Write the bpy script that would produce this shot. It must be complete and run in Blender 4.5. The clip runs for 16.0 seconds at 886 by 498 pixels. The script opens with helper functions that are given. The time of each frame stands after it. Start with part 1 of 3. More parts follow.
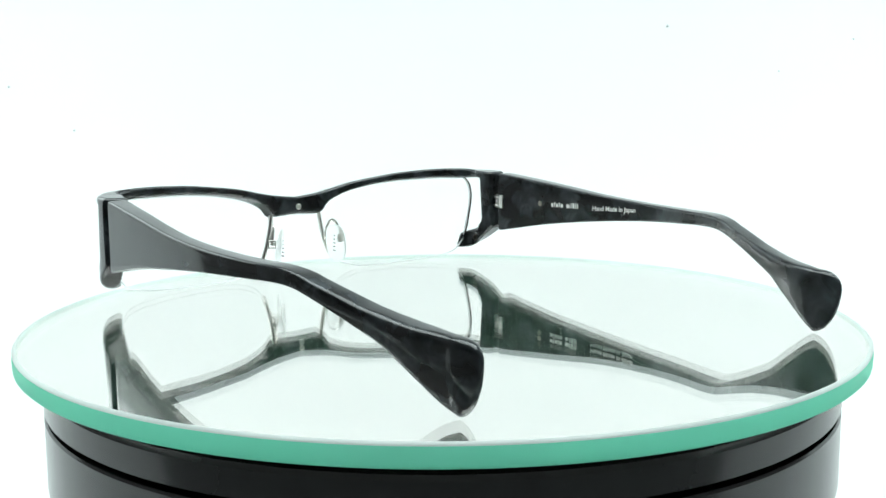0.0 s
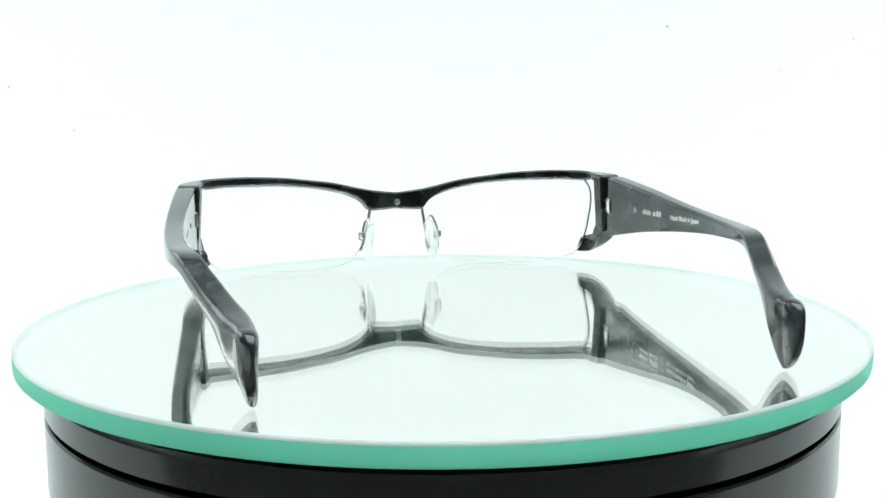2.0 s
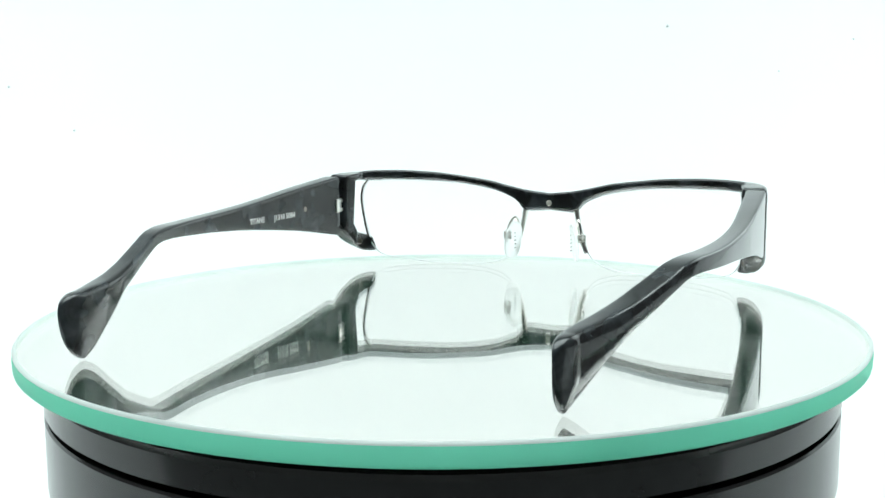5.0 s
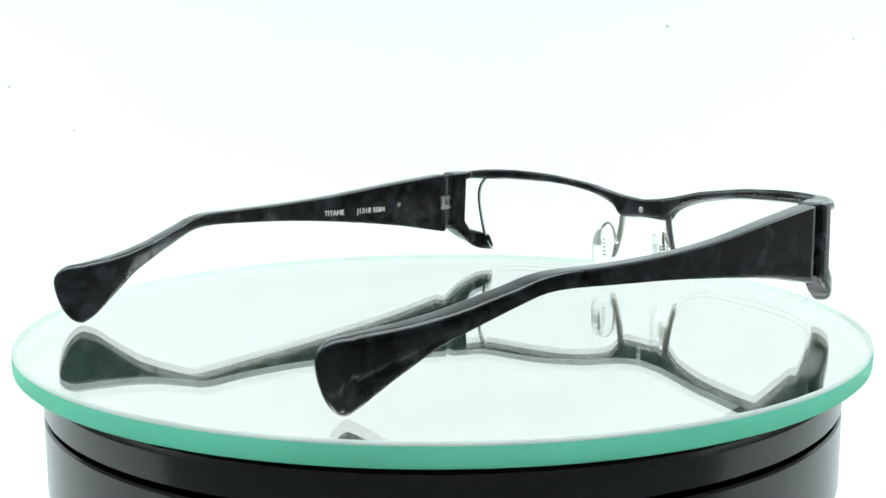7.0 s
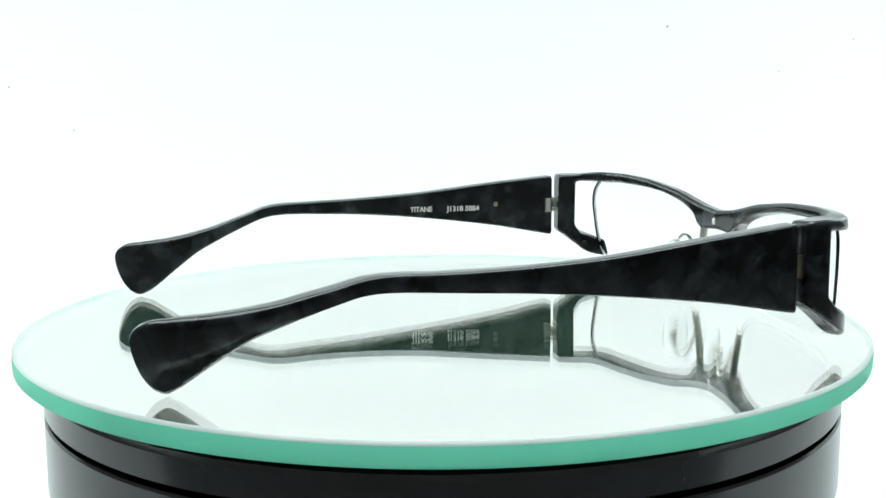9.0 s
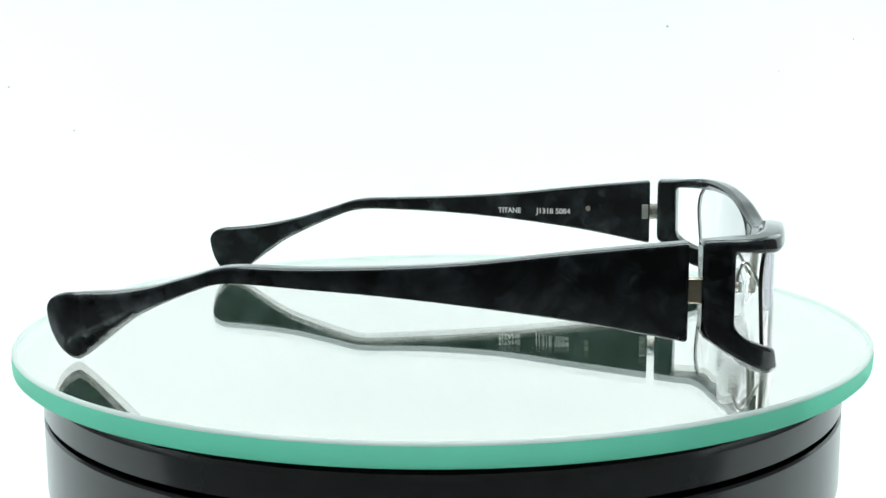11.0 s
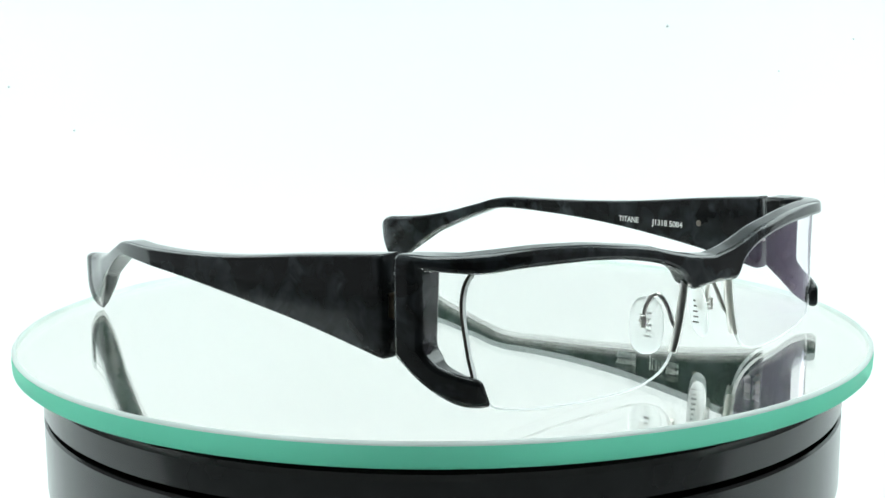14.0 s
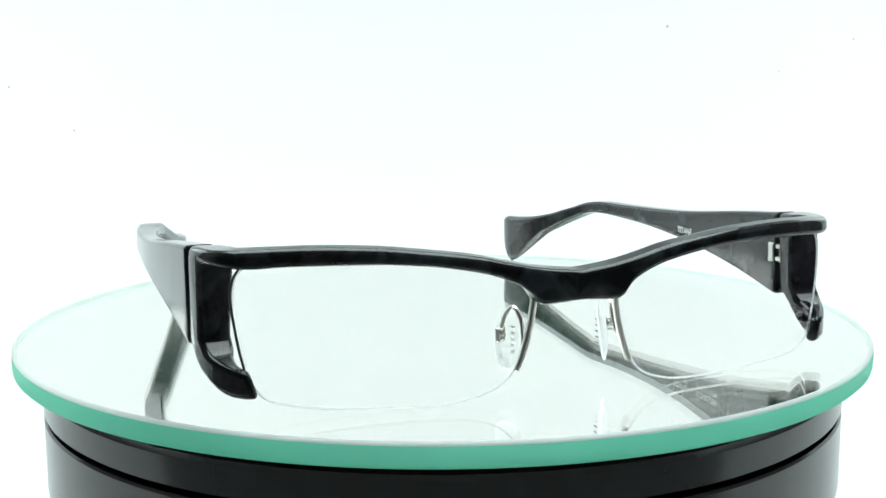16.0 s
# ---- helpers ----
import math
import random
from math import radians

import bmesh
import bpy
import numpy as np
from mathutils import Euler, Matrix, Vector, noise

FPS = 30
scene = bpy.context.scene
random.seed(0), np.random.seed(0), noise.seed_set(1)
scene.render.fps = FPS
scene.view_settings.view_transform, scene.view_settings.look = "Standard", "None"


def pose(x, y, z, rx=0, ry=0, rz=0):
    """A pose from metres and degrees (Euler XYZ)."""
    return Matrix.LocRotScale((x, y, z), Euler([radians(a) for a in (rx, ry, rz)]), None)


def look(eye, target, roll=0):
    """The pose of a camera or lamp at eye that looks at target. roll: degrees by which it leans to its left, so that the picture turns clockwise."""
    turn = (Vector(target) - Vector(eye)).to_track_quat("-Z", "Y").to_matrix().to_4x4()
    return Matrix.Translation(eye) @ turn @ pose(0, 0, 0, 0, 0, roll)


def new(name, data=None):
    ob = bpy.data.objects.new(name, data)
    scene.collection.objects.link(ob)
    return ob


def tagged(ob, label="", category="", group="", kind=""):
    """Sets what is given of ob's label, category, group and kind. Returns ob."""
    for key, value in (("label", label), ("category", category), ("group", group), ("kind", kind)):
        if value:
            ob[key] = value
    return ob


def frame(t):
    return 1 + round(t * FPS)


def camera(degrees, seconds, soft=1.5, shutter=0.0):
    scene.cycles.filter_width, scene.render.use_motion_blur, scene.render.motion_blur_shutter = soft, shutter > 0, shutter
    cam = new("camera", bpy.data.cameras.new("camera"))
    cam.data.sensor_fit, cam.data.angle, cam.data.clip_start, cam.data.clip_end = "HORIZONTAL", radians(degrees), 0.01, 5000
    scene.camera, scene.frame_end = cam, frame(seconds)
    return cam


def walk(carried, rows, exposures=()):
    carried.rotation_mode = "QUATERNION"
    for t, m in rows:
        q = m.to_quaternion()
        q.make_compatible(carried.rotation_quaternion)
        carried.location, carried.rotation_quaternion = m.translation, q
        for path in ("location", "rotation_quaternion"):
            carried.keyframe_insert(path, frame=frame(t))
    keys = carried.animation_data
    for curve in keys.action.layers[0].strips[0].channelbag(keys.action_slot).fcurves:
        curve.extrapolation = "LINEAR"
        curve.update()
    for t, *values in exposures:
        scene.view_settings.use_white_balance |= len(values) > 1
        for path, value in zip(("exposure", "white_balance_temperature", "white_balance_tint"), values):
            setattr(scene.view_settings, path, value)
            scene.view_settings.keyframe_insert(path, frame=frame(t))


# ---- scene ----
# camera on a stand before a light tent; the turntable's axis is the world's z axis
ZT = 0.090                       # height of the glass top over the tent's floor
cam = camera(43.21, 16.0, soft=1.5)
EYE = Vector((0.0, -0.276, ZT + 0.05762))
YAW, PITCH, ROLL = radians(0.053), radians(8.426), -0.328
AIM = EYE + Vector((math.sin(YAW) * math.cos(PITCH), math.cos(YAW) * math.cos(PITCH), -math.sin(PITCH)))
walk(cam, [(0, look(EYE, AIM, ROLL)), (16, look(EYE, AIM, ROLL))], exposures=[(0, 0.0), (16, 0.0)])

# ---- light: a dim room, the tent's own lamp panel, and two added side fills ----
world = bpy.data.worlds.new("world")
scene.world = world
world.use_nodes = True
world.node_tree.nodes["Background"].inputs[0].default_value = (0.75, 0.8, 0.82, 1)
world.node_tree.nodes["Background"].inputs[1].default_value = 0.22


def area_lamp(name, m, sx, sy, watts, colour):
    d = bpy.data.lights.new(name, "AREA")
    d.shape, d.size, d.size_y, d.energy, d.color = "RECTANGLE", sx, sy, watts, colour
    ob = new(name, d)
    ob.matrix_world = m
    return ob


LAMP = (0.868, 0.995, 0.985)
area_lamp("tent_lamp", look((0, 0.12, 0.83), (0, 0.12, 0)), 0.9, 0.6, 7.55, LAMP)
for side in (-1, 1):             # unseen side fills, added to brighten the floor and the drum's flanks
    area_lamp("side_fill", look((side * 0.57, 0.46, 0.36), (0, 0.36, 0.06)), 0.45, 0.45, 1.2, LAMP)


# ---- materials ----
def material(name):
    m = bpy.data.materials.new(name)
    m.use_nodes = True
    t = m.node_tree
    return m, t.nodes, t.links, t.nodes["Principled BSDF"]


def simple(name, colour, rough, metal=0.0, bump=0.0, scale=400.0, vary=0.08, **kw):
    """A material with grain in colour and roughness, and a fine relief."""
    m, n, l, b = material(name)
    tc = n.new("ShaderNodeTexCoord")
    nz = n.new("ShaderNodeTexNoise")
    nz.inputs["Scale"].default_value, nz.inputs["Detail"].default_value = scale, 6
    l.new(tc.outputs["Object"], nz.inputs["Vector"])
    mix = n.new("ShaderNodeMix")
    mix.data_type = "RGBA"
    mix.inputs[6].default_value = (*[c * (1 - vary) for c in colour], 1)
    mix.inputs[7].default_value = (*[min(1, c * (1 + vary)) for c in colour], 1)
    l.new(nz.outputs["Fac"], mix.inputs[0])
    l.new(mix.outputs[2], b.inputs["Base Color"])
    b.inputs["Roughness"].default_value, b.inputs["Metallic"].default_value = rough, metal
    if bump:
        bp = n.new("ShaderNodeBump")
        bp.inputs["Strength"].default_value, bp.inputs["Distance"].default_value = bump, 0.0002
        l.new(nz.outputs["Fac"], bp.inputs["Height"])
        l.new(bp.outputs[0], b.inputs["Normal"])
    for k, v in kw.items():
        b.inputs[k.replace("_", " ")].default_value = v
    return m


def acetate_material():
    """Black acetate with drifting charcoal flakes under a polished surface."""
    m, n, l, b = material("marbled_acetate")
    tc = n.new("ShaderNodeTexCoord")

    def texture(kind, scale, **kw):
        t = n.new(kind)
        t.inputs["Scale"].default_value = scale
        for k, v in kw.items():
            t.inputs[k].default_value = v
        return t

    def math_node(op, a, c, v=0.0):
        t = n.new("ShaderNodeMath")
        t.operation = op
        l.new(a, t.inputs[0])
        if c is None:
            t.inputs[1].default_value = v
        else:
            l.new(c, t.inputs[1])
        return t.outputs[0]
    cloud = texture("ShaderNodeTexNoise", 75, Detail=3, Distortion=0.8)
    warp_noise = texture("ShaderNodeTexNoise", 190, Detail=2, Distortion=1.2)
    l.new(tc.outputs["Object"], cloud.inputs["Vector"])
    l.new(tc.outputs["Object"], warp_noise.inputs["Vector"])
    warp = n.new("ShaderNodeVectorMath")
    warp.operation = "MULTIPLY_ADD"
    warp.inputs[1].default_value = (0.006, 0.006, 0.006)
    l.new(warp_noise.outputs["Color"], warp.inputs[0])
    l.new(tc.outputs["Object"], warp.inputs[2])
    flake = n.new("ShaderNodeTexVoronoi")
    flake.feature = "SMOOTH_F1"
    flake.inputs["Scale"].default_value, flake.inputs["Smoothness"].default_value = 210, 0.8
    l.new(warp.outputs[0], flake.inputs["Vector"])
    sep = n.new("ShaderNodeSeparateColor")
    l.new(flake.outputs["Color"], sep.inputs[0])
    streak = math_node("MULTIPLY", sep.outputs[0], warp_noise.outputs["Fac"])
    both = math_node("MULTIPLY", streak, cloud.outputs["Fac"])
    ramp = n.new("ShaderNodeValToRGB")
    e = ramp.color_ramp.elements
    e[0].position, e[0].color = 0.06, (0.0130, 0.0142, 0.0148, 1)
    e[1].position, e[1].color = 0.34, (0.060, 0.072, 0.080, 1)
    l.new(both, ramp.inputs[0])
    l.new(ramp.outputs[0], b.inputs["Base Color"])
    rough = n.new("ShaderNodeMapRange")
    rough.inputs["To Min"].default_value, rough.inputs["To Max"].default_value = 0.05, 0.12
    l.new(cloud.outputs["Fac"], rough.inputs["Value"])
    l.new(rough.outputs[0], b.inputs["Roughness"])
    wave = texture("ShaderNodeTexNoise", 60, Detail=1)
    l.new(tc.outputs["Object"], wave.inputs["Vector"])
    bp = n.new("ShaderNodeBump")
    bp.inputs["Strength"].default_value, bp.inputs["Distance"].default_value = 0.09, 0.001
    l.new(wave.outputs["Fac"], bp.inputs["Height"])
    l.new(bp.outputs[0], b.inputs["Normal"])
    return m


def glass_material(name, colour, rough=0.0, ior=1.5):
    m, n, l, b = material(name)
    b.inputs["Base Color"].default_value = (*colour, 1)
    b.inputs["Roughness"].default_value, b.inputs["IOR"].default_value = rough, ior
    b.inputs["Transmission Weight"].default_value = 1
    return m


def mirror_material():
    """Silvering behind green float glass; a green diffuse share is mixed in to tint its dark reflections."""
    m, n, l, b = material("silver_mirror")
    b.inputs["Base Color"].default_value = (1.0, 0.958, 0.94, 1)
    b.inputs["Metallic"].default_value, b.inputs["Roughness"].default_value = 1.0, 0.0
    green_tint = n.new("ShaderNodeBsdfDiffuse")
    green_tint.inputs["Color"].default_value = (0.38, 0.72, 0.54, 1)
    nz = n.new("ShaderNodeTexNoise")
    nz.inputs["Scale"].default_value = 90
    tc = n.new("ShaderNodeTexCoord")
    l.new(tc.outputs["Object"], nz.inputs["Vector"])
    amount = n.new("ShaderNodeMapRange")
    amount.inputs["To Min"].default_value, amount.inputs["To Max"].default_value = 0.026, 0.038
    l.new(nz.outputs["Fac"], amount.inputs["Value"])
    mix = n.new("ShaderNodeMixShader")
    l.new(amount.outputs[0], mix.inputs[0])
    l.new(b.outputs[0], mix.inputs[1])
    l.new(green_tint.outputs[0], mix.inputs[2])
    l.new(mix.outputs[0], n["Material Output"].inputs[0])
    return m


def lens_material():
    """Thin coated lens: clear, with a violet reflex that grows towards grazing views."""
    m, n, l, b = material("coated_lens")
    n.remove(b)
    through_glass = n.new("ShaderNodeBsdfRefraction")
    through_glass.inputs["Roughness"].default_value, through_glass.inputs["IOR"].default_value = 0.0, 1.04
    reflex = n.new("ShaderNodeBsdfGlossy")
    reflex.inputs["Roughness"].default_value = 0.0
    facing = n.new("ShaderNodeLayerWeight")
    facing.inputs["Blend"].default_value = 0.5
    power = n.new("ShaderNodeMath")
    power.operation, power.inputs[1].default_value = "POWER", 5.5
    l.new(facing.outputs["Facing"], power.inputs[0])
    gloss = n.new("ShaderNodeMath")
    gloss.operation, gloss.inputs[1].default_value, gloss.inputs[2].default_value = "MULTIPLY_ADD", 0.95, 0.008
    l.new(power.outputs[0], gloss.inputs[0])
    tone = n.new("ShaderNodeMix")            # violet, paling to white at the most grazing views
    tone.data_type = "RGBA"
    tone.inputs[6].default_value, tone.inputs[7].default_value = (0.50, 0.34, 0.58, 1), (1, 1, 1, 1)
    paling = n.new("ShaderNodeMath")
    paling.operation, paling.inputs[1].default_value, paling.use_clamp = "MULTIPLY", 1.8, True
    l.new(power.outputs[0], paling.inputs[0])
    l.new(paling.outputs[0], tone.inputs[0])
    l.new(tone.outputs[2], reflex.inputs["Color"])
    mix = n.new("ShaderNodeMixShader")
    l.new(gloss.outputs[0], mix.inputs[0])
    l.new(through_glass.outputs[0], mix.inputs[1])
    l.new(reflex.outputs[0], mix.inputs[2])
    l.new(mix.outputs[0], n["Material Output"].inputs[0])
    return m


def edge_material(name, dark, light, through_part, rough):
    """Ground and polished float glass: light comes out of it."""
    m, n, l, b = material(name)
    tc = n.new("ShaderNodeTexCoord")
    nz = n.new("ShaderNodeTexNoise")
    nz.inputs["Scale"].default_value = 35
    l.new(tc.outputs["Object"], nz.inputs["Vector"])
    mix = n.new("ShaderNodeMix")
    mix.data_type = "RGBA"
    mix.inputs[6].default_value, mix.inputs[7].default_value = (*dark, 1), (*light, 1)
    l.new(nz.outputs["Fac"], mix.inputs[0])
    l.new(mix.outputs[2], b.inputs["Base Color"])
    b.inputs["Roughness"].default_value = rough
    tr = n.new("ShaderNodeBsdfTranslucent")
    l.new(mix.outputs[2], tr.inputs[0])
    ms = n.new("ShaderNodeMixShader")
    ms.inputs[0].default_value = through_part
    l.new(b.outputs[0], ms.inputs[1])
    l.new(tr.outputs[0], ms.inputs[2])
    l.new(ms.outputs[0], n["Material Output"].inputs[0])
    return m


TENT = simple("white_tent_cloth", (0.86, 0.87, 0.87), 0.9, bump=0.05, scale=900, vary=0.01)
SPECK = simple("grey_speck", (0.60, 0.64, 0.65), 0.9)
ROOM = simple("dark_room_paint", (0.20, 0.20, 0.20), 0.9, scale=30)
ACETATE = acetate_material()
GLASS = glass_material("plate_glass", (1.0, 1.0, 0.995))
LENS = lens_material()
FROST = edge_material("ground_lens_edge", (0.93, 0.95, 0.95), (0.96, 0.97, 0.97), 0.5, 0.4)
PAD = glass_material("clear_silicone", (0.98, 0.995, 0.99), rough=0.38, ior=1.24)
NYLON = edge_material("clear_nylon", (0.93, 0.95, 0.95), (0.96, 0.97, 0.97), 0.5, 0.35)
EDGE = edge_material("green_glass_edge", (0.28, 0.95, 0.72), (0.32, 0.97, 0.76), 0.74, 0.15)
CHAMFER = edge_material("ground_glass_chamfer", (0.88, 0.92, 0.905), (0.91, 0.94, 0.925), 0.32, 0.3)
MIRROR = mirror_material()
BLACK = simple("black_gloss_plastic", (0.020, 0.022, 0.022), 0.17, scale=120, vary=0.3, IOR=1.58)
RUBBER = simple("black_rubber", (0.012, 0.012, 0.012), 0.7, scale=500, vary=0.2)
HINGE = simple("pale_gold_metal", (0.62, 0.52, 0.38), 0.3, 1.0, scale=600, vary=0.2)
STEEL = simple("silver_metal", (0.80, 0.78, 0.74), 0.28, 1.0, scale=700)
RIVET = simple("brown_metal", (0.34, 0.31, 0.27), 0.3, 1.0, scale=500, vary=0.2)
DARKWIRE = simple("dark_titanium", (0.10, 0.085, 0.075), 0.28, 1.0, scale=500, vary=0.3)
PRINT = simple("pale_print", (0.86, 0.87, 0.86), 0.5, scale=900)


# ---- mesh helpers ----
def part(name, bm, mat, parent=None, label="", smooth=True, m=None, bevel=0.0, segments=2, sharp=38, outwards=True):
    if m is not None:
        bm.transform(m)
    if outwards:
        bmesh.ops.recalc_face_normals(bm, faces=bm.faces[:])
    me = bpy.data.meshes.new(name)
    bm.to_mesh(me)
    bm.free()
    me.materials.append(mat)
    if smooth:
        me.polygons.foreach_set("use_smooth", [True] * len(me.polygons))
        me.set_sharp_from_angle(angle=radians(sharp))
    ob = new(name, me)
    if bevel:
        b = ob.modifiers.new("bevel", "BEVEL")
        b.width, b.segments, b.limit_method, b.angle_limit = bevel, segments, "ANGLE", radians(40)
        b.harden_normals = False
    if parent is not None:
        ob.parent = parent
    if label:
        ob["label"] = label
    return ob


def lathe(profile, steps=192):
    """A closed profile of (radius, height) turned about z."""
    bm = bmesh.new()
    rings = [[bm.verts.new((r * math.cos(2 * math.pi * k / steps), r * math.sin(2 * math.pi * k / steps), z)) for k in range(steps)]
             if r > 1e-6 else [bm.verts.new((0, 0, z))] for r, z in profile]
    for a, b in zip(rings, rings[1:] + rings[:1]):
        if len(a) == 1 and len(b) == 1:
            continue
        for k in range(steps):
            j = (k + 1) % steps
            bm.faces.new([v for v in ((a[0], b[k], b[j]) if len(a) == 1 else (a[k], a[j], b[0]) if len(b) == 1 else (a[k], a[j], b[j], b[k]))])
    return bm


def turned(profile, steps=192):
    """An open profile of (radius, height) turned about z: one skin of a solid."""
    bm = bmesh.new()
    rings = [[bm.verts.new((r * math.cos(2 * math.pi * k / steps), r * math.sin(2 * math.pi * k / steps), z)) for k in range(steps)]
             if r > 1e-6 else [bm.verts.new((0, 0, z))] for r, z in profile]
    for a, b in zip(rings, rings[1:]):
        for k in range(steps):
            j = (k + 1) % steps
            bm.faces.new((a[0], b[k], b[j]) if len(a) == 1 else (a[k], b[k], b[j], a[j]))
    return bm


def tube(bm, path, radius, sides=10, flat=1.0):
    """A rod along a list of points, closed at its ends."""
    pts = [Vector(q) for q in path]
    rings = []
    up = Vector((0.3, 1, 0.2)).normalized()
    for i, q in enumerate(pts):
        d = (pts[min(i + 1, len(pts) - 1)] - pts[max(i - 1, 0)]).normalized()
        u = (up - d * up.dot(d)).normalized()
        w = d.cross(u)
        rings.append([bm.verts.new(q + radius * (math.cos(2 * math.pi * k / sides) * u * flat + math.sin(2 * math.pi * k / sides) * w)) for k in range(sides)])
    for a, b in zip(rings, rings[1:]):
        for k in range(sides):
            bm.faces.new((a[k], a[(k + 1) % sides], b[(k + 1) % sides], b[k]))
    bm.faces.new(rings[0])
    bm.faces.new(rings[-1])
    return bm


def spline(knots, n):
    """Catmull-Rom through knots (tuples), n steps each."""
    k = [np.array(q, float) for q in knots]
    k = [2 * k[0] - k[1]] + k + [2 * k[-1] - k[-2]]
    out = []
    for a, b, c, d in zip(k, k[1:], k[2:], k[3:]):
        for i in range(n):
            t = i / n
            out.append(0.5 * (2 * b + (c - a) * t + (2 * a - 5 * b + 4 * c - d) * t * t + (3 * b - a - 3 * c + d) * t ** 3))
    return [tuple(q) for q in out + [k[-2]]]


def curve(table, x):
    """Value at x of a smooth line through the table's (x, value) pairs."""
    xs = [q[0] for q in table]
    if x <= xs[0]:
        return table[0][1]
    if x >= xs[-1]:
        return table[-1][1]
    i = max(j for j in range(len(xs) - 1) if xs[j] <= x)
    h = xs[i + 1] - xs[i]
    sl = [(table[j + 1][1] - table[j][1]) / (xs[j + 1] - xs[j]) for j in range(len(xs) - 1)]

    def slope(j):
        if j == 0 or j == len(xs) - 1:
            return sl[0] if j == 0 else sl[-1]
        return 0.0 if sl[j - 1] * sl[j] <= 0 else 2 * sl[j - 1] * sl[j] / (sl[j - 1] + sl[j])
    t = (x - xs[i]) / h
    a, b = table[i][1], table[i + 1][1]
    return (2 * t ** 3 - 3 * t * t + 1) * a + (t ** 3 - 2 * t * t + t) * h * slope(i) + (3 * t * t - 2 * t ** 3) * b + (t ** 3 - t * t) * h * slope(i + 1)


def box(bm, centre, size, m=None):
    v = bmesh.ops.create_cube(bm, size=1.0)["verts"]
    bmesh.ops.transform(bm, matrix=(m or Matrix()) @ Matrix.Translation(centre) @ Matrix.Diagonal((*size, 1)), verts=v)
    return bm


# ---- the light tent and the dark room before it ----
def build_tent():
    w, zt, yb, yf, r = 0.60, 0.90, 0.80, -0.125, 0.35
    prof = [(yf, 0.0), (yb - r, 0.0)] + [(yb - r + r * math.sin(a), r - r * math.cos(a)) for a in np.linspace(0.08, math.pi / 2, 24)] + [(yb, zt)]
    bm = bmesh.new()
    for off in (0.0, 0.004):
        row = [[bm.verts.new((x, y + (off if z > 0.3 else 0), z - off)) for y, z in prof] for x in (-w, w)]
        for k in range(len(prof) - 1):
            bm.faces.new((row[0][k], row[0][k + 1], row[1][k + 1], row[1][k]))
    tagged(part("backdrop", bm, TENT), "seamless white cloth sweep under and behind the turntable", "backdrop", kind="structure")
    ys, yc = 0.20, -0.08
    for nm, x in (("wall_west", -w - 0.003), ("wall_east", w + 0.003)):
        tagged(part(nm, box(bmesh.new(), (x, (yb + ys) / 2, zt / 2), (0.004, yb - ys, zt)), TENT, smooth=False),
               "white cloth side of the light tent", "wall", kind="structure")
    tagged(part("ceiling", box(bmesh.new(), (0, (yb + yc) / 2, zt + 0.004), (2 * w, yb - yc, 0.004)), TENT, smooth=False),
           "white cloth top of the light tent", "ceiling", kind="structure")
    tagged(part("table", box(bmesh.new(), (0, 0.0, -0.021), (1.6, 1.7, 0.03)), ROOM, smooth=False, bevel=0.004), "dark table top under the white sweep", "table", kind="structure")
    # a few grey specks set on the cloth in place of sensor dust
    bm = bmesh.new()
    for x, y, z, r in ((0.2072, 0.7647, 0.1979, 0.0012), (-0.3858, 0.7339, 0.1462, 0.0010), (-0.3192, 0.7026, 0.1084, 0.0009), (0.3753, 0.7581, 0.1850, 0.0009), (0.3034, 0.7410, 0.1563, 0.0008)):
        v = bmesh.ops.create_icosphere(bm, subdivisions=2, radius=r)["verts"]
        bmesh.ops.translate(bm, verts=v, vec=(x, y - 0.0005, z + 0.0005))
    tagged(part("dust", bm, SPECK), "grey specks on the white cloth, standing in for camera sensor dust", "dust", kind="stuff")
    # the unlit room on the camera's side
    for nm, c, sz in (("wall_south", (0, -2.6, 0.6), (4, 0.05, 3.2)), ("wall_room_west", (-2.0, -1.6, 0.6), (0.05, 2.0, 3.2)),
                      ("wall_room_east", (2.0, -1.6, 0.6), (0.05, 2.0, 3.2)), ("floor", (0, -1.62, -0.5), (4, 1.98, 0.05)),
                      ("ceiling_room", (0, -1.6, 2.0), (4, 2.0, 0.05))):
        tagged(part(nm, box(bmesh.new(), c, sz), ROOM, smooth=False), "plain dark surface of the unlit room", nm.split("_")[0], kind="structure")


# ---- turntable: base, turning platter and mirrored glass plate ----
R_GLASS, T_GLASS = 0.1014, 0.0047


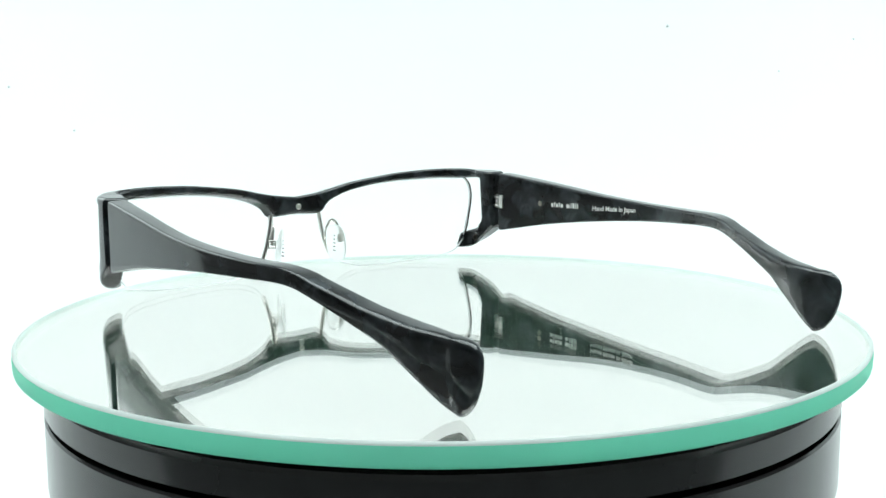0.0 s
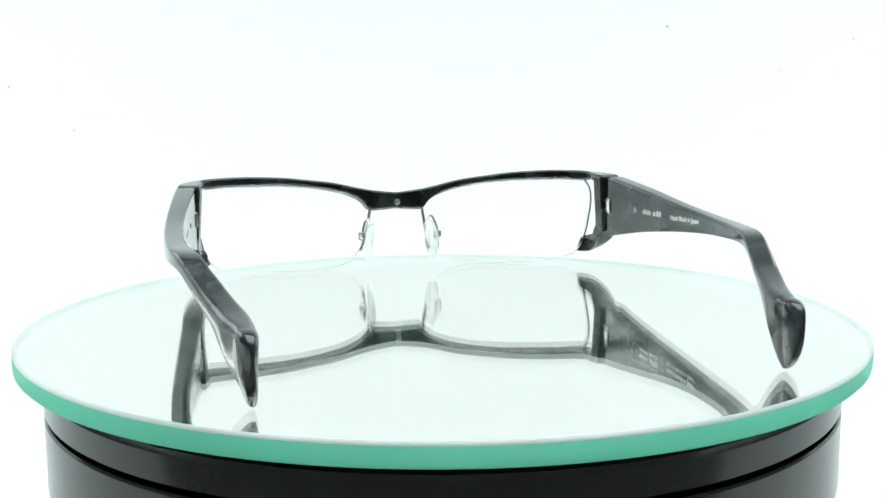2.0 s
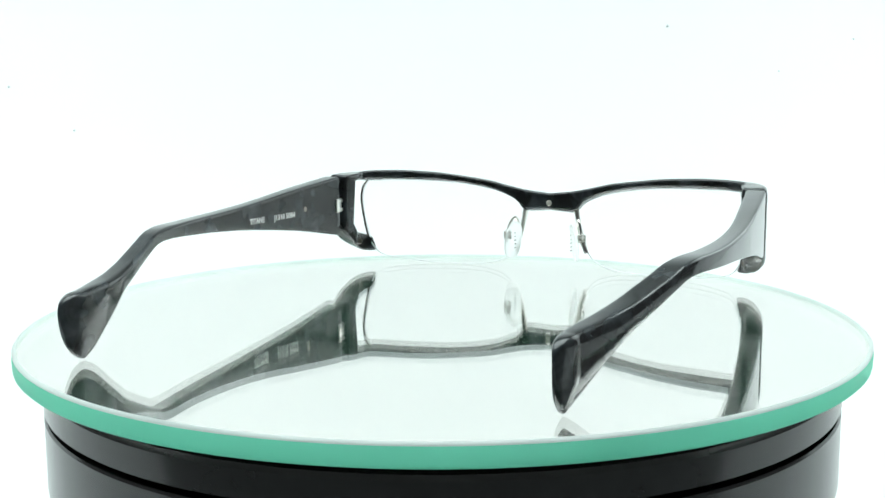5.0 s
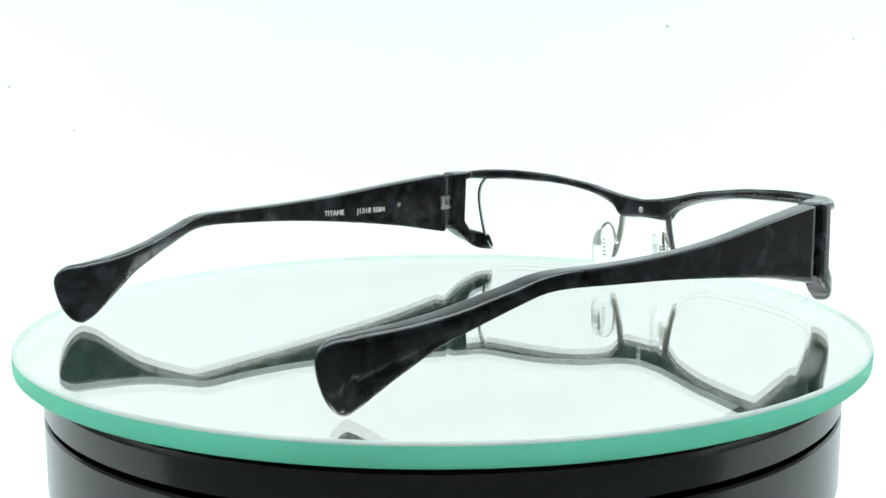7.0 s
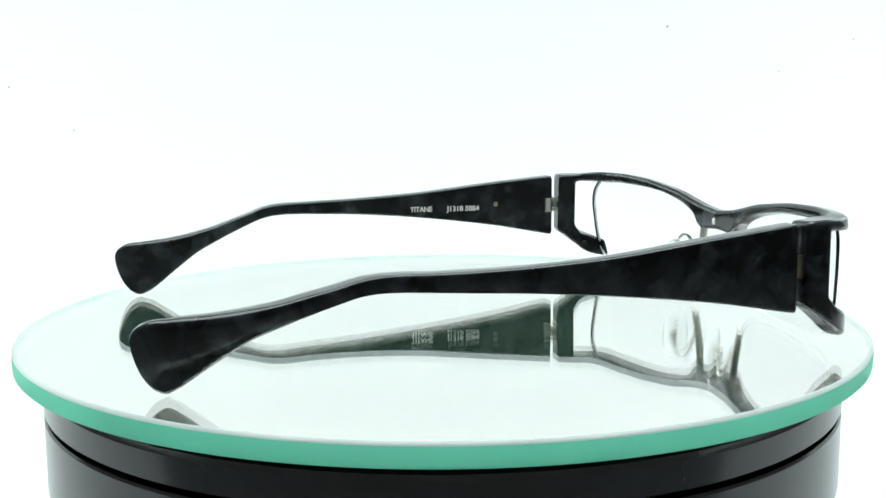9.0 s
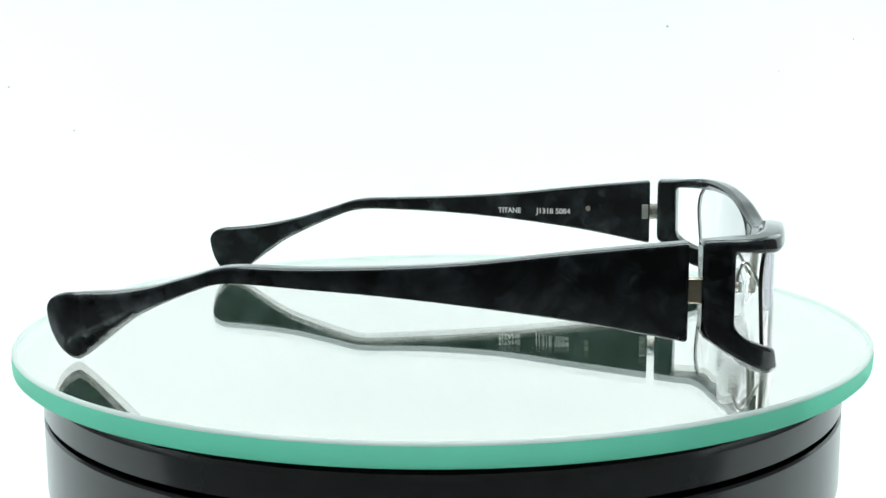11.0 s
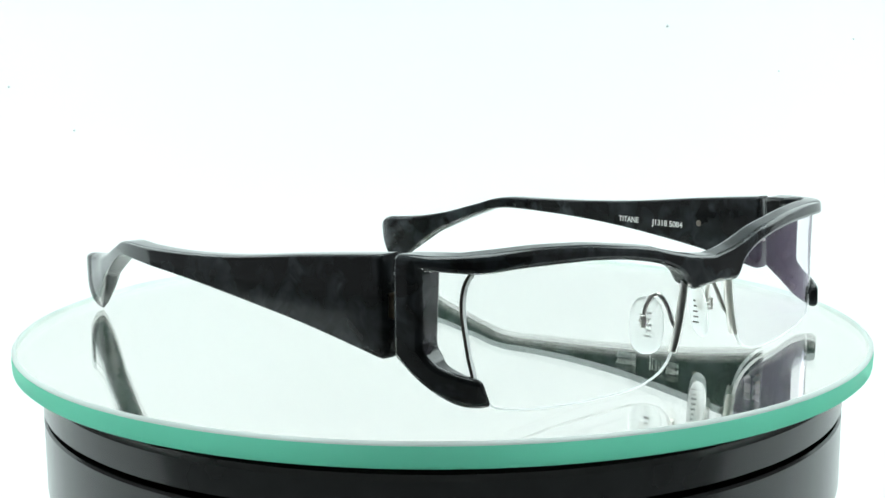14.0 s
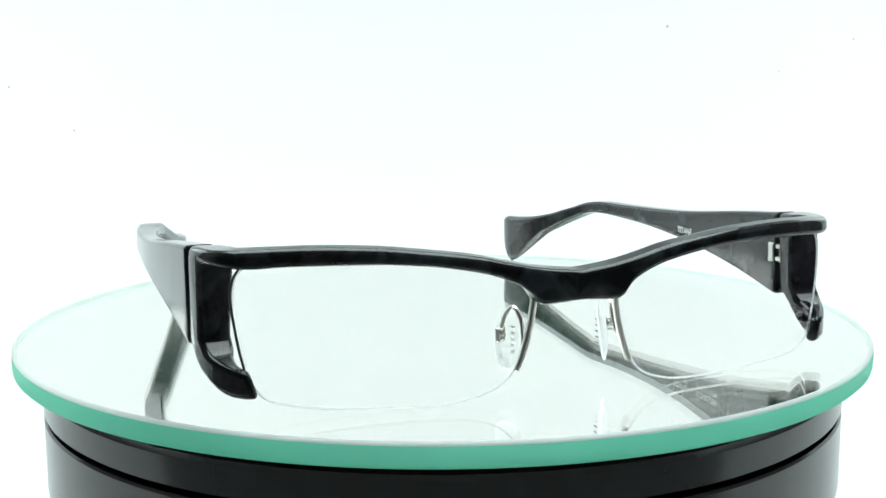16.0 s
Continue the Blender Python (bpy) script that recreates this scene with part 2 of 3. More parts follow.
def build_turntable():
    base = new("turntable")
    tagged(base, "round glossy black plastic turntable base", "turntable")
    rb = 0.0954
    part("body", lathe([(0, ZT - 0.040), (rb - 0.004, ZT - 0.040), (rb - 0.0022, ZT - 0.0385), (rb - 0.0008, ZT - 0.0345), (rb, ZT - 0.0325), (rb, ZT - 0.0164), (rb - 0.0004, ZT - 0.0159), (rb - 0.003, ZT - 0.0158), (0, ZT - 0.0158)]),
         BLACK, base, "glossy black drum", sharp=12)
    part("column", lathe([(0, 0.0), (0.066, 0.0), (0.068, 0.002), (0.060, 0.010), (0.058, ZT - 0.0402), (0, ZT - 0.0402)]), BLACK, base)
    plat = new("turning_platter")
    plat.location = (0, 0, ZT)
    tagged(plat, "glossy black turning platter on the base", "turntable platter")
    z0 = -0.0157
    part("rim", lathe([(0, z0), (rb - 0.004, z0), (rb - 0.004, z0 + 0.0009), (rb - 0.0005, z0 + 0.0010), (rb, z0 + 0.0014), (rb, -0.0088), (rb - 0.0006, -0.0078),
                       (rb - 0.0045, -0.0064), (rb - 0.006, -0.0060), (rb - 0.010, -0.0058), (0, -0.0058)]), BLACK, plat, sharp=12)
    part("pad", lathe([(0, -0.00575), (0.086, -0.00575), (0.086, -T_GLASS - 0.00005), (0, -T_GLASS - 0.00005)]), RUBBER, plat, "black rubber mat")
    glass = new("glass_plate")
    glass.location = (0, 0, ZT)
    tagged(glass, "round mirrored glass plate with a green polished edge", "glass plate")
    rc, zc, zl = R_GLASS - 0.0009, -0.0006, -T_GLASS + 0.0006     # chamfer's inner radius, its foot, and the lower arris
    pane = part("pane", turned([(0, 0), (rc - 0.02, 0), (rc, 0)], 256), GLASS, glass, "clear float glass", outwards=False)
    pane.visible_shadow = False
    part("mirror", lathe([(0, -T_GLASS + 0.0004), (R_GLASS - 0.0009, -T_GLASS + 0.0004), (R_GLASS - 0.0009, -T_GLASS - 0.00002), (0, -T_GLASS - 0.00002)], 256), MIRROR, glass, "silvered mirror back")
    part("edge", turned([(R_GLASS, zc), (R_GLASS + 0.0001, (zc + zl) / 2), (R_GLASS, zl), (R_GLASS - 0.0006, -T_GLASS), (R_GLASS - 0.0009, -T_GLASS)], 256), EDGE, glass, "green polished glass edge", outwards=False)
    # the skin at rc is added: its pale colour keeps the far rim bright
    part("chamfer", turned([(rc, -T_GLASS), (rc, 0), (R_GLASS - 0.0002, -0.0003), (R_GLASS, zc)], 256), CHAMFER, glass, "pale ground chamfer, with an added pale skin inside the rim", outwards=False)
    return plat, glass


# ---- spectacles, in units of 0.92 mm: x to the wearer's right-hand temple seen from behind, y forward, z up ----
TURN0, SPIN, DRIFT = 44.263, -12.2586, (0.00868, -0.000822, -0.00011)   # degrees at the start, per second, and slow changes about 8 s
SEAT = Matrix.Translation((0.009693, 0.053802, 0)) @ Matrix.Rotation(radians(-6.868), 4, "Z") @ Matrix.Scale(0.00092, 4)

PLAN = spline([(0, 27.0), (13, 26.4), (30, 24.7), (50, 21.7), (60, 19.8), (66.5, 17.4), (70.8, 13.2), (72.6, 8.6), (73.2, 2.3)], 12)
ARC = [0.0]
for qa, qb in zip(PLAN, PLAN[1:]):
    ARC.append(ARC[-1] + math.hypot(qb[0] - qa[0], qb[1] - qa[1]))
S_END = ARC[-1]


def warp_y(x):
    """The front is not quite even: its left half bulges further forward."""
    return 0.9 * curve([(18, 0), (44, 0.8), (60, 1.0), (67, 0.75), (73.5, 0)], -x) if x < 0 else 0.0


def plan_at(s, depth=0.0):
    """Point on the front's plan line at arc length s (either side), and depth behind the outer face."""
    a = min(abs(s), S_END - 1e-6)
    i = max(j for j in range(len(ARC) - 1) if ARC[j] <= a)
    t = (a - ARC[i]) / (ARC[i + 1] - ARC[i])
    (x0, y0), (x1, y1) = PLAN[i], PLAN[i + 1]
    tx, ty = x1 - x0, y1 - y0
    h = math.hypot(tx, ty)
    x, y = x0 + t * tx + depth * ty / h, y0 + t * ty - depth * tx / h
    x = math.copysign(x, s) if s else 0.0
    return (x, y + warp_y(math.copysign(x0, s)))


TOP = [(0, 26.3), (8, 27.2), (15, 28.6), (22, 30.2), (30, 31.3), (42, 32.6), (55, 33.1), (66, 32.9), (76, 32.2), (S_END, 31.8)]
BROW = [(0, 20.7), (9.2, 20.2), (10.4, 21.9), (12.3, 23.7), (14.2, 24.8), (20, 26.9), (27, 28.3), (32, 29.0), (42, 29.7), (58, 29.9), (65, 29.6), (S_END, 29.6)]
FOOT_TOP = [(65.6, 9.0), (68, 9.6), (72, 10.8), (76, 12.4), (78.6, 14.6), (S_END, 15.0)]
FOOT_BOT = [(65.6, 3.9), (68, 3.9), (71, 4.6), (75, 6.5), (80, 9.3), (S_END - 1.2, 11.8), (S_END, 12.6)]
S_FOOT, S_BAR, THICK = 66.0, 78.2, 5.2


def front_mesh():
    """The brow bar, its two end pieces and their forward feet, bent round the face as one slab."""
    half = sorted(set([round(v, 3) for v in np.linspace(0, S_FOOT, 48)] + [round(v, 3) for v in np.linspace(S_FOOT, S_BAR, 8)] + [round(v, 3) for v in np.linspace(S_BAR, S_END, 4)]))
    ss = [-v for v in half[:0:-1]] + half
    bm = bmesh.new()
    grid = {}

    def vert(i, j, side):
        key = (i, j, side)
        if key not in grid:
            s = ss[i]
            a = abs(s)
            z = (curve(FOOT_BOT, a), curve(FOOT_TOP, a), curve(BROW, a), curve(TOP, a))[j]
            # the front leans: its outer face sits a little lower than its back
            depth = 0.0 if side == 0 else THICK - 0.5 * min(1, a / 40) + 0.7 * min(1, max(0, (a - 60) / 15))
            if side == 1:                        # the end piece thickens inwards behind the slot
                depth += (0.25, 0.5, 0.9, 0.9)[j] * curve([(70, 0), (76, 2.8), (79, 2.8), (S_END, 1.9)], a)
                if j < 2:                        # the foot thins towards its end
                    depth *= curve([(66, 0.5), (72, 0.85), (77, 1.0)], a)
            if side == 0:
                z -= (0.0, 0.0, 1.1, 0.75)[j] * min(1, max(0, (80 - a) / 12))
                depth = 0.4 if j == 3 else 0.0
            elif j == 3:
                z -= 0.25
            if j == 0 and a < S_FOOT + 4:        # the foot ends on a slant along the lens
                s -= math.copysign(1.9 * (1 - max(0, a - S_FOOT) / 4), s)
            x, y = plan_at(s, depth)
            x -= 0.7 * max(0, 1 - a / 45) if side == 0 else 0
            grid[key] = bm.verts.new((x, y, z))
        return grid[key]
    filled = set()
    for i in range(len(ss) - 1):
        a = abs(ss[i] + ss[i + 1]) / 2
        filled.add((i, 2))
        if a > S_FOOT:
            filled.add((i, 0))
        if a > S_BAR:
            filled.add((i, 1))
    for i, j in filled:
        for side in (0, 1):
            bm.faces.new([vert(i, j, side), vert(i + 1, j, side), vert(i + 1, j + 1, side), vert(i, j + 1, side)])
        for near, (p, q) in {(i, j - 1): ((i, j), (i + 1, j)), (i, j + 1): ((i, j + 1), (i + 1, j + 1)),
                             (i - 1, j): ((i, j), (i, j + 1)), (i + 1, j): ((i + 1, j), (i + 1, j + 1))}.items():
            if near not in filled:
                bm.faces.new([vert(*p, 0), vert(*q, 0), vert(*q, 1), vert(*p, 1)])
    return bm


LENS_LINE = [(9.7, 20.0), (10.4, 22.0), (12.3, 24.0), (14.2, 25.2), (20, 27.3), (27, 29.0), (34, 29.8), (43, 30.4), (57, 30.5), (63.2, 29.8), (65.6, 27.8), (66.6, 25.0), (66.7, 20.8),
             (65.7, 13.5), (64.1, 7.0), (62.5, 4.5), (60.2, 2.9), (54, 1.6), (43, 0.7), (27, 0.5), (20, 1.6), (16.2, 3.2), (13.9, 5.4), (12.2, 8.6), (10.9, 12.8), (10.0, 17.0)]
LENS_DEPTH = 1.9


def front_y(x, depth=0.0):
    """y of the face's curve at x, depth behind its outer face."""
    return curve([(0, 27.0), (13, 26.4), (30, 24.7), (50, 21.5), (60, 19.4), (66.5, 17.0), (69, 15.4)], abs(x)) - depth + warp_y(x)


def lens_mesh(sign):
    """A thin curved pane with a narrow ground edge."""
    line = spline(LENS_LINE + LENS_LINE[:1], 5)[:-1]
    cx, cz = 37.0, 15.0
    n = len(line)
    bm = bmesh.new()
    rims = []
    for depth in (LENS_DEPTH, LENS_DEPTH + 0.8):
        rings = [[bm.verts.new((sign * (cx + f * (x - cx)), front_y(sign * (cx + f * (x - cx)), depth), cz + f * (z - cz))) for x, z in line] for f in (1.0, 0.8, 0.6, 0.4, 0.2)]
        mid = bm.verts.new((sign * cx, front_y(sign * cx, depth), cz))
        for a, b in zip(rings, rings[1:]):
            for k in range(n):
                bm.faces.new((a[k], a[(k + 1) % n], b[(k + 1) % n], b[k]))
        for k in range(n):
            bm.faces.new((rings[-1][k], rings[-1][(k + 1) % n], mid))
        rims.append(rings[0])
    for k in range(n):
        bm.faces.new((rims[0][k], rims[0][(k + 1) % n], rims[1][(k + 1) % n], rims[1][k])).material_index = 1
    return bm


def on_lens(sign, pts, out=0.25, depth=LENS_DEPTH + 0.6, n=6):
    """A path along the lens's rim, a little outside of it."""
    res = []
    for x, z in spline(pts, n):
        d = math.hypot(x - 37, z - 15)
        x, z = x + out * (x - 37) / d, z + out * (z - 15) / d
        res.append((sign * x, front_y(sign * x, depth), z))
    return res


# temple stations: y, inner x, outer x, top z, bottom z
TEMPLE_A = [(-0.5, 67.6, 73.1, 31, 11.9), (-0.9, 67.4, 73.3, 31.3, 11.6), (-3, 67.6, 73.5, 31.2, 11.8), (-22, 69.3, 74.7, 29.4, 15.3), (-45, 70.8, 75.6, 26.9, 18.3), (-64, 70.8, 75.43, 25.7, 20.1),
            (-81, 69.27, 74.67, 25.2, 21.1), (-92, 67.13, 72.76, 25.1, 21.5), (-98, 65.28, 71.4, 24.3, 20.9), (-103, 63.44, 69.69, 22.7, 19.2), (-109, 61.22, 67.66, 20.9, 16.7), (-114, 59.39, 66.12, 19.4, 14.4),
            (-119.5, 57.37, 64.31, 18.2, 11.6), (-124.5, 55.8, 62.42, 17.3, 8.1), (-128.5, 54.73, 61, 16.8, 5.2), (-133, 54, 59.5, 16.4, 1.9), (-135.8, 53.9, 58.6, 16.1, 0.3)]
TEMPLE_B = [(-0.5, 67.6, 73.1, 31, 11.9), (-0.9, 67.4, 73.3, 31.3, 11.6), (-3, 67.6, 73.5, 31.2, 11.8), (-22, 69.5, 74.9, 29.4, 15.3), (-45, 71.2, 76.2, 26.9, 18.3), (-64, 71.49, 76.46, 25.7, 20.1),
            (-81, 70.6, 75.78, 25.2, 21.1), (-92, 69.17, 74.57, 25.1, 21.5), (-98, 67.52, 73.12, 24.3, 20.9), (-103, 65.84, 71.6, 22.7, 19.2), (-109, 64.02, 69.8, 20.9, 16.7), (-114, 62.29, 68.6, 19.4, 14.4),
            (-119.5, 60.47, 67.2, 18.2, 11.6), (-124.5, 59.27, 66.17, 17.3, 8.1), (-128.5, 58.61, 65.28, 16.8, 5.2), (-133, 58.4, 63.9, 16.4, 1.9), (-136.6, 58.2, 63, 16.1, 0.3)]


def rounded(corners, radii, steps=5):
    """A closed outline with its corners rounded."""
    out = []
    for k, (q, r) in enumerate(zip(corners, radii)):
        q, a, b = np.array(q), np.array(corners[k - 1]), np.array(corners[(k + 1) % len(corners)])
        pa = q + (a - q) * min(0.48, r / max(1e-6, np.hypot(*(a - q))))
        pb = q + (b - q) * min(0.48, r / max(1e-6, np.hypot(*(b - q))))
        for t in np.linspace(0, 1, steps):
            out.append((1 - t) ** 2 * pa + 2 * t * (1 - t) * q + t * t * pb)
    return out


def temple_mesh(table, sign):
    """Flat-sided bar; towards the tip its sides fold in below a crease."""
    raw = np.array(spline(table, 5))
    stations = []
    for y, xi, xo, zt, zb in raw:    # the sideways bend is long and soft
        reach = 9.0 * curve([(60, 0), (80, 1), (112, 1), (126, 0)], -y)
        near = [-y + k * reach / 3 for k in range(-3, 4)]
        stations.append((y, float(np.mean(np.interp(near, -raw[:, 0], raw[:, 1]))), float(np.mean(np.interp(near, -raw[:, 0], raw[:, 2]))), zt, zb))
    y0, xi0, xo0, zt0, zb0 = stations[-1]
    full = len(stations)
    # the rounded end of the tip
    for k in range(1, 15):
        q = math.sin(radians(88.5) * k / 14)
        up, down = (1 - q ** 2.6) ** 0.5, (1 - q ** 2) ** 0.62
        stations.append((y0 - 7.3 * q, xi0 + 1.5 * q ** 2.4, xo0 - 2.7 * q ** 1.7, 11.9 + (zt0 - 11.9) * up, 11.9 - (11.9 - zb0) * down))
    bm = bmesh.new()
    rings = []
    for k, (y, xi, xo, zt, zb) in enumerate(stations):
        w, h = xo - xi, max(0.3, zt - zb)
        fold = min(1, max(0, (-y - 94) / 24))
        fade = fold * (1 - max(0, k - full + 1) / 15)
        r = min(1.1 + 1.1 * fold, (0.3 + 0.14 * fold) * w, 0.32 * h)
        crease = h * (0.12 + 0.28 * fade)
        tuck = min(0.55 * w, 0.42 * crease) * fade
        line = rounded([(xi, zt), (xo, zt), (xo, zb + crease), (xo - tuck, zb), (xi + 0.2 * w * fade, zb)], (r, r, 0.5 + 2.8 * fold, r, r), 7)
        rings.append([bm.verts.new((sign * x, y, z)) for x, z in line])
    n = len(rings[0])
    for a, b in zip(rings, rings[1:]):
        for k in range(n):
            bm.faces.new((a[k], a[(k + 1) % n], b[(k + 1) % n], b[k]))
    bm.faces.new(rings[0])
    bm.faces.new(rings[-1])
    return bm


INNER = {}


def temple_inner(table, y):
    if table[0] + table[-1] not in INNER:
        INNER[table[0] + table[-1]] = np.array(spline([q[:2] for q in table], 5))
    line = INNER[table[0] + table[-1]]
    return float(np.interp(-y, -line[:, 0], line[:, 1]))


def lettering(name, words, sign, table, y0, z0, height, parent, length, slope=0.0):
    """Printed words on the inner face of a temple; they read along the temple from y0."""
    cu = bpy.data.curves.new(name, "FONT")
    cu.body, cu.size, cu.extrude, cu.offset = words, height * 1.4, 0.02, height * 0.035
    tmp = new(name, cu)
    bpy.context.view_layer.update()
    me = bpy.data.meshes.new_from_object(tmp.evaluated_get(bpy.context.evaluated_depsgraph_get()))
    bpy.data.objects.remove(tmp)
    bpy.data.curves.remove(cu)
    bm = bmesh.new()
    bm.from_mesh(me)
    bpy.data.meshes.remove(me)
    wide = max(v.co.x for v in bm.verts)
    for v in bm.verts:
        u = v.co.x / wide * length
        y = y0 + sign * -u
        v.co = Vector((sign * (temple_inner(table, y) - 0.03 - v.co.z), y, z0 + v.co.y + slope * u))
    part(name, bm, PRINT, parent, "pale printed lettering", smooth=False, m=SEAT)


def bars(name, sign, table, y0, z0, parent, blocks, gap, slope=0.0):
    """Plain upright blocks (width, height) in a row on the inner face of a temple."""
    bm = bmesh.new()
    u = 0.0
    for w, h in blocks:
        if h:
            y = y0 - sign * (u + w / 2)
            box(bm, (sign * (temple_inner(table, y) - 0.03), y, z0 + h / 2 + slope * u), (0.06, w, h))
        u += w + gap
    part(name, bm, PRINT, parent, "pale printed blocks", smooth=False, m=SEAT)


def screw_head(bm, centre, normal, radius, depth=0.35):
    q = Vector(normal).to_track_quat("Z", "Y").to_matrix().to_4x4()
    m = Matrix.Translation(centre) @ q
    prof = [(0.25 * radius, 0.6 * depth), (0.75 * radius, depth), (radius, 0.5 * depth), (radius, -0.4)]
    steps = 20
    rings = [[bm.verts.new(m @ Vector((r * math.cos(2 * math.pi * k / steps), r * math.sin(2 * math.pi * k / steps), z))) for k in range(steps)] for r, z in prof]
    for a, b in zip(rings, rings[1:]):
        for k in range(steps):
            bm.faces.new((a[k], a[(k + 1) % steps], b[(k + 1) % steps], b[k]))
    bm.faces.new(rings[0])
    return bm


def build_spectacles():
    g = new("spectacles")
    g.location = (0, 0, ZT)
    tagged(g, "half-rim spectacles in marbled black acetate on the glass plate", "spectacles")
    front = part("front_frame", front_mesh(), ACETATE, g, "polished black brow bar with open end pieces", m=SEAT, bevel=0.001, segments=3)
    bm = screw_head(bmesh.new(), (0.0, 21.9, 22.8), (0, -1, 0), 1.0)
    part("bridge_screw", bm, STEEL, front, "small silver screw", m=SEAT)
    for sign, table in ((1, TEMPLE_A), (-1, TEMPLE_B)):
        lens = part("lens", lens_mesh(sign), LENS, g, "clear demonstration lens with a purple reflex", m=SEAT)
        lens.data.materials.append(FROST)
        lens.visible_shadow = False
        part("nylon_thread", tube(bmesh.new(), on_lens(sign, LENS_LINE[14:24], 0.1), 0.22, 8), NYLON, lens, "clear nylon thread", m=SEAT)
        # metal rim pieces on both sides of the lens
        rim = part("inner_rim", tube(bmesh.new(), on_lens(sign, [(9.4, 21.2), (10.0, 17.0), (10.9, 12.8), (12.2, 8.6), (13.2, 6.4)], 0.5), 0.7, 10, 1.7), STEEL, g, "silver titanium rim by the nose", m=SEAT)
        part("outer_rim", tube(bmesh.new(), on_lens(sign, [(57, 30.5), (63.2, 29.8), (65.6, 27.8), (66.6, 25.0), (66.7, 20.8), (65.7, 13.5), (65.0, 10.2), (64.8, 9.2)], 0.4), 0.26, 10, 1.5), DARKWIRE, g, "dark titanium rim beside the end piece", m=SEAT)
        # nose pad on its bent arm
        arm = part("pad_arm", tube(bmesh.new(), [(sign * x, y, z) for x, y, z in spline([(11.0, 24.0, 10.5), (10.6, 22.6, 12.0), (10.4, 21.0, 15.4), (10.9, 19.4, 17.6), (11.6, 18.0, 17.4), (12.5, 17.0, 15.0), (12.9, 16.7, 12.4)], 6)], 0.48, 8), STEEL, g, "bent silver wire arm", m=SEAT)
        bm = bmesh.new()
        for dz in (-1.45, 1.45):
            box(bm, (0, 0, dz), (1.5, 3.2, 0.55))
        for dy in (-1.4, 1.4):
            box(bm, (0, dy, 0), (1.4, 0.5, 3.4))
        bm.transform(Matrix.Translation((sign * 13.0, 16.7, 12.0)) @ Matrix.Rotation(sign * radians(-50), 4, "Z") @ Matrix.Scale(0.8, 4))
        clasp = part("pad_box", bm, STEEL, arm, "small silver box clasp", m=SEAT, bevel=0.00015)
        part("pad_rivet", box(bmesh.new(), (sign * 12.7, 16.7, 12.0), (1.2, 2.0, 0.8)), STEEL, clasp, m=SEAT, bevel=0.0002)
        bm = bmesh.new()
        bmesh.ops.create_uvsphere(bm, u_segments=32, v_segments=20, radius=1.0)
        for v in bm.verts:          # squarer outline than an ellipse, dished towards the nose
            f = (abs(v.co.y) ** 2.6 + abs(v.co.z) ** 2.6) ** (1 / 2.6)
            r = math.hypot(v.co.y, v.co.z)
            v.co.y, v.co.z = (v.co.y * r / f, v.co.z * r / f) if f > 1e-6 else (0, 0)
            v.co.x = v.co.x * 0.9 - sign * 0.35 * (v.co.y ** 2 + v.co.z ** 2)
        bm.transform(Matrix.Translation((sign * 10.9, 16.2, 10.6)) @ Matrix.Rotation(sign * radians(28), 4, "Z") @ Matrix.Rotation(sign * radians(-8), 4, "Y") @ Matrix.Diagonal((1.1, 3.7, 6.3, 1)))
        pad = part("nose_pad", bm, PAD, g, "clear silicone nose pad", m=SEAT)
        pad.visible_shadow = False
        bm = bmesh.new()
        for k in range(5):
            box(bm, (sign * 9.75, 15.9, 8.0 + 1.25 * k), (0.12, 1.5 - 0.25 * (k % 2), 0.32))
        part("pad_mark", bm, DARKWIRE, pad, "tiny moulded marks", smooth=False, m=SEAT)
        # lower screw of the end piece
        bm = screw_head(bmesh.new(), (sign * 66.1, 10.35 + warp_y(sign * 66.1), 7.95), (-sign * 0.74, -0.67, 0), 1.0, 0.4)
        part("rim_screw", bm, DARKWIRE, front, "small dark screw", m=SEAT)
        # temple and hinge
        temple = part("temple", temple_mesh(table, sign), ACETATE, g, "broad polished temple, tapering to a flared tip", m=SEAT, sharp=55)
        hinge = part("hinge", box(bmesh.new(), (sign * 67.6, -2.0, 21.6), (1.0, 2.0, 4.6)), STEEL, temple, "silver and pale gold barrel hinge", m=SEAT, bevel=0.0002)
        for z in (20.1, 23.1):
            part("hinge_leaf", box(bmesh.new(), (sign * 68.5, 0.6, z), (2.0, 5.0, 1.0)), STEEL, hinge, m=SEAT, bevel=0.0002)
        part("hinge_pin", tube(bmesh.new(), [(sign * 68.6, 1.0, 19.3), (sign * 68.6, 1.0, 23.9)], 0.95, 16), STEEL, hinge, m=SEAT)
        part("hinge_knuckle", box(bmesh.new(), (sign * 70.2, 0.9, 21.5), (2.2, 3.4, 5.0)), HINGE, hinge, "pale gold knuckle block", m=SEAT, bevel=0.0004)
        part("temple_screw", screw_head(bmesh.new(), (sign * (temple_inner(table, -20.1) + 0.1), -20.1, 22.3), (-sign, 0, 0), 0.85, 0.3), RIVET, temple, "tiny dark metal rivet", m=SEAT)
        if sign > 0:
            bars("print_mark", sign, table, -25.2, 21.6, temple, [(0.95, 1.2), (0.4, 1.7), (0.95, 1.2), (0.4, 1.6), (0.95, 1.2), (0.7, 0), (1.5, 1.2), (0.4, 1.6), (0.9, 1.7), (0.4, 1.7), (0.4, 1.6)], 0.38, 0.02)
            lettering("lettering", "Hand Made in Japan", sign, table, -43.0, 21.8, 1.5, temple, 18.4, 0.05)
        else:
            lettering("lettering", "TITANE", sign, table, -49.4, 20.5, 1.7, temple, 7.5, 0.0)
            lettering("lettering", "J1318 5084", sign, table, -36.8, 20.4, 1.7, temple, 11.0, 0.0)
    return g


build_tent()
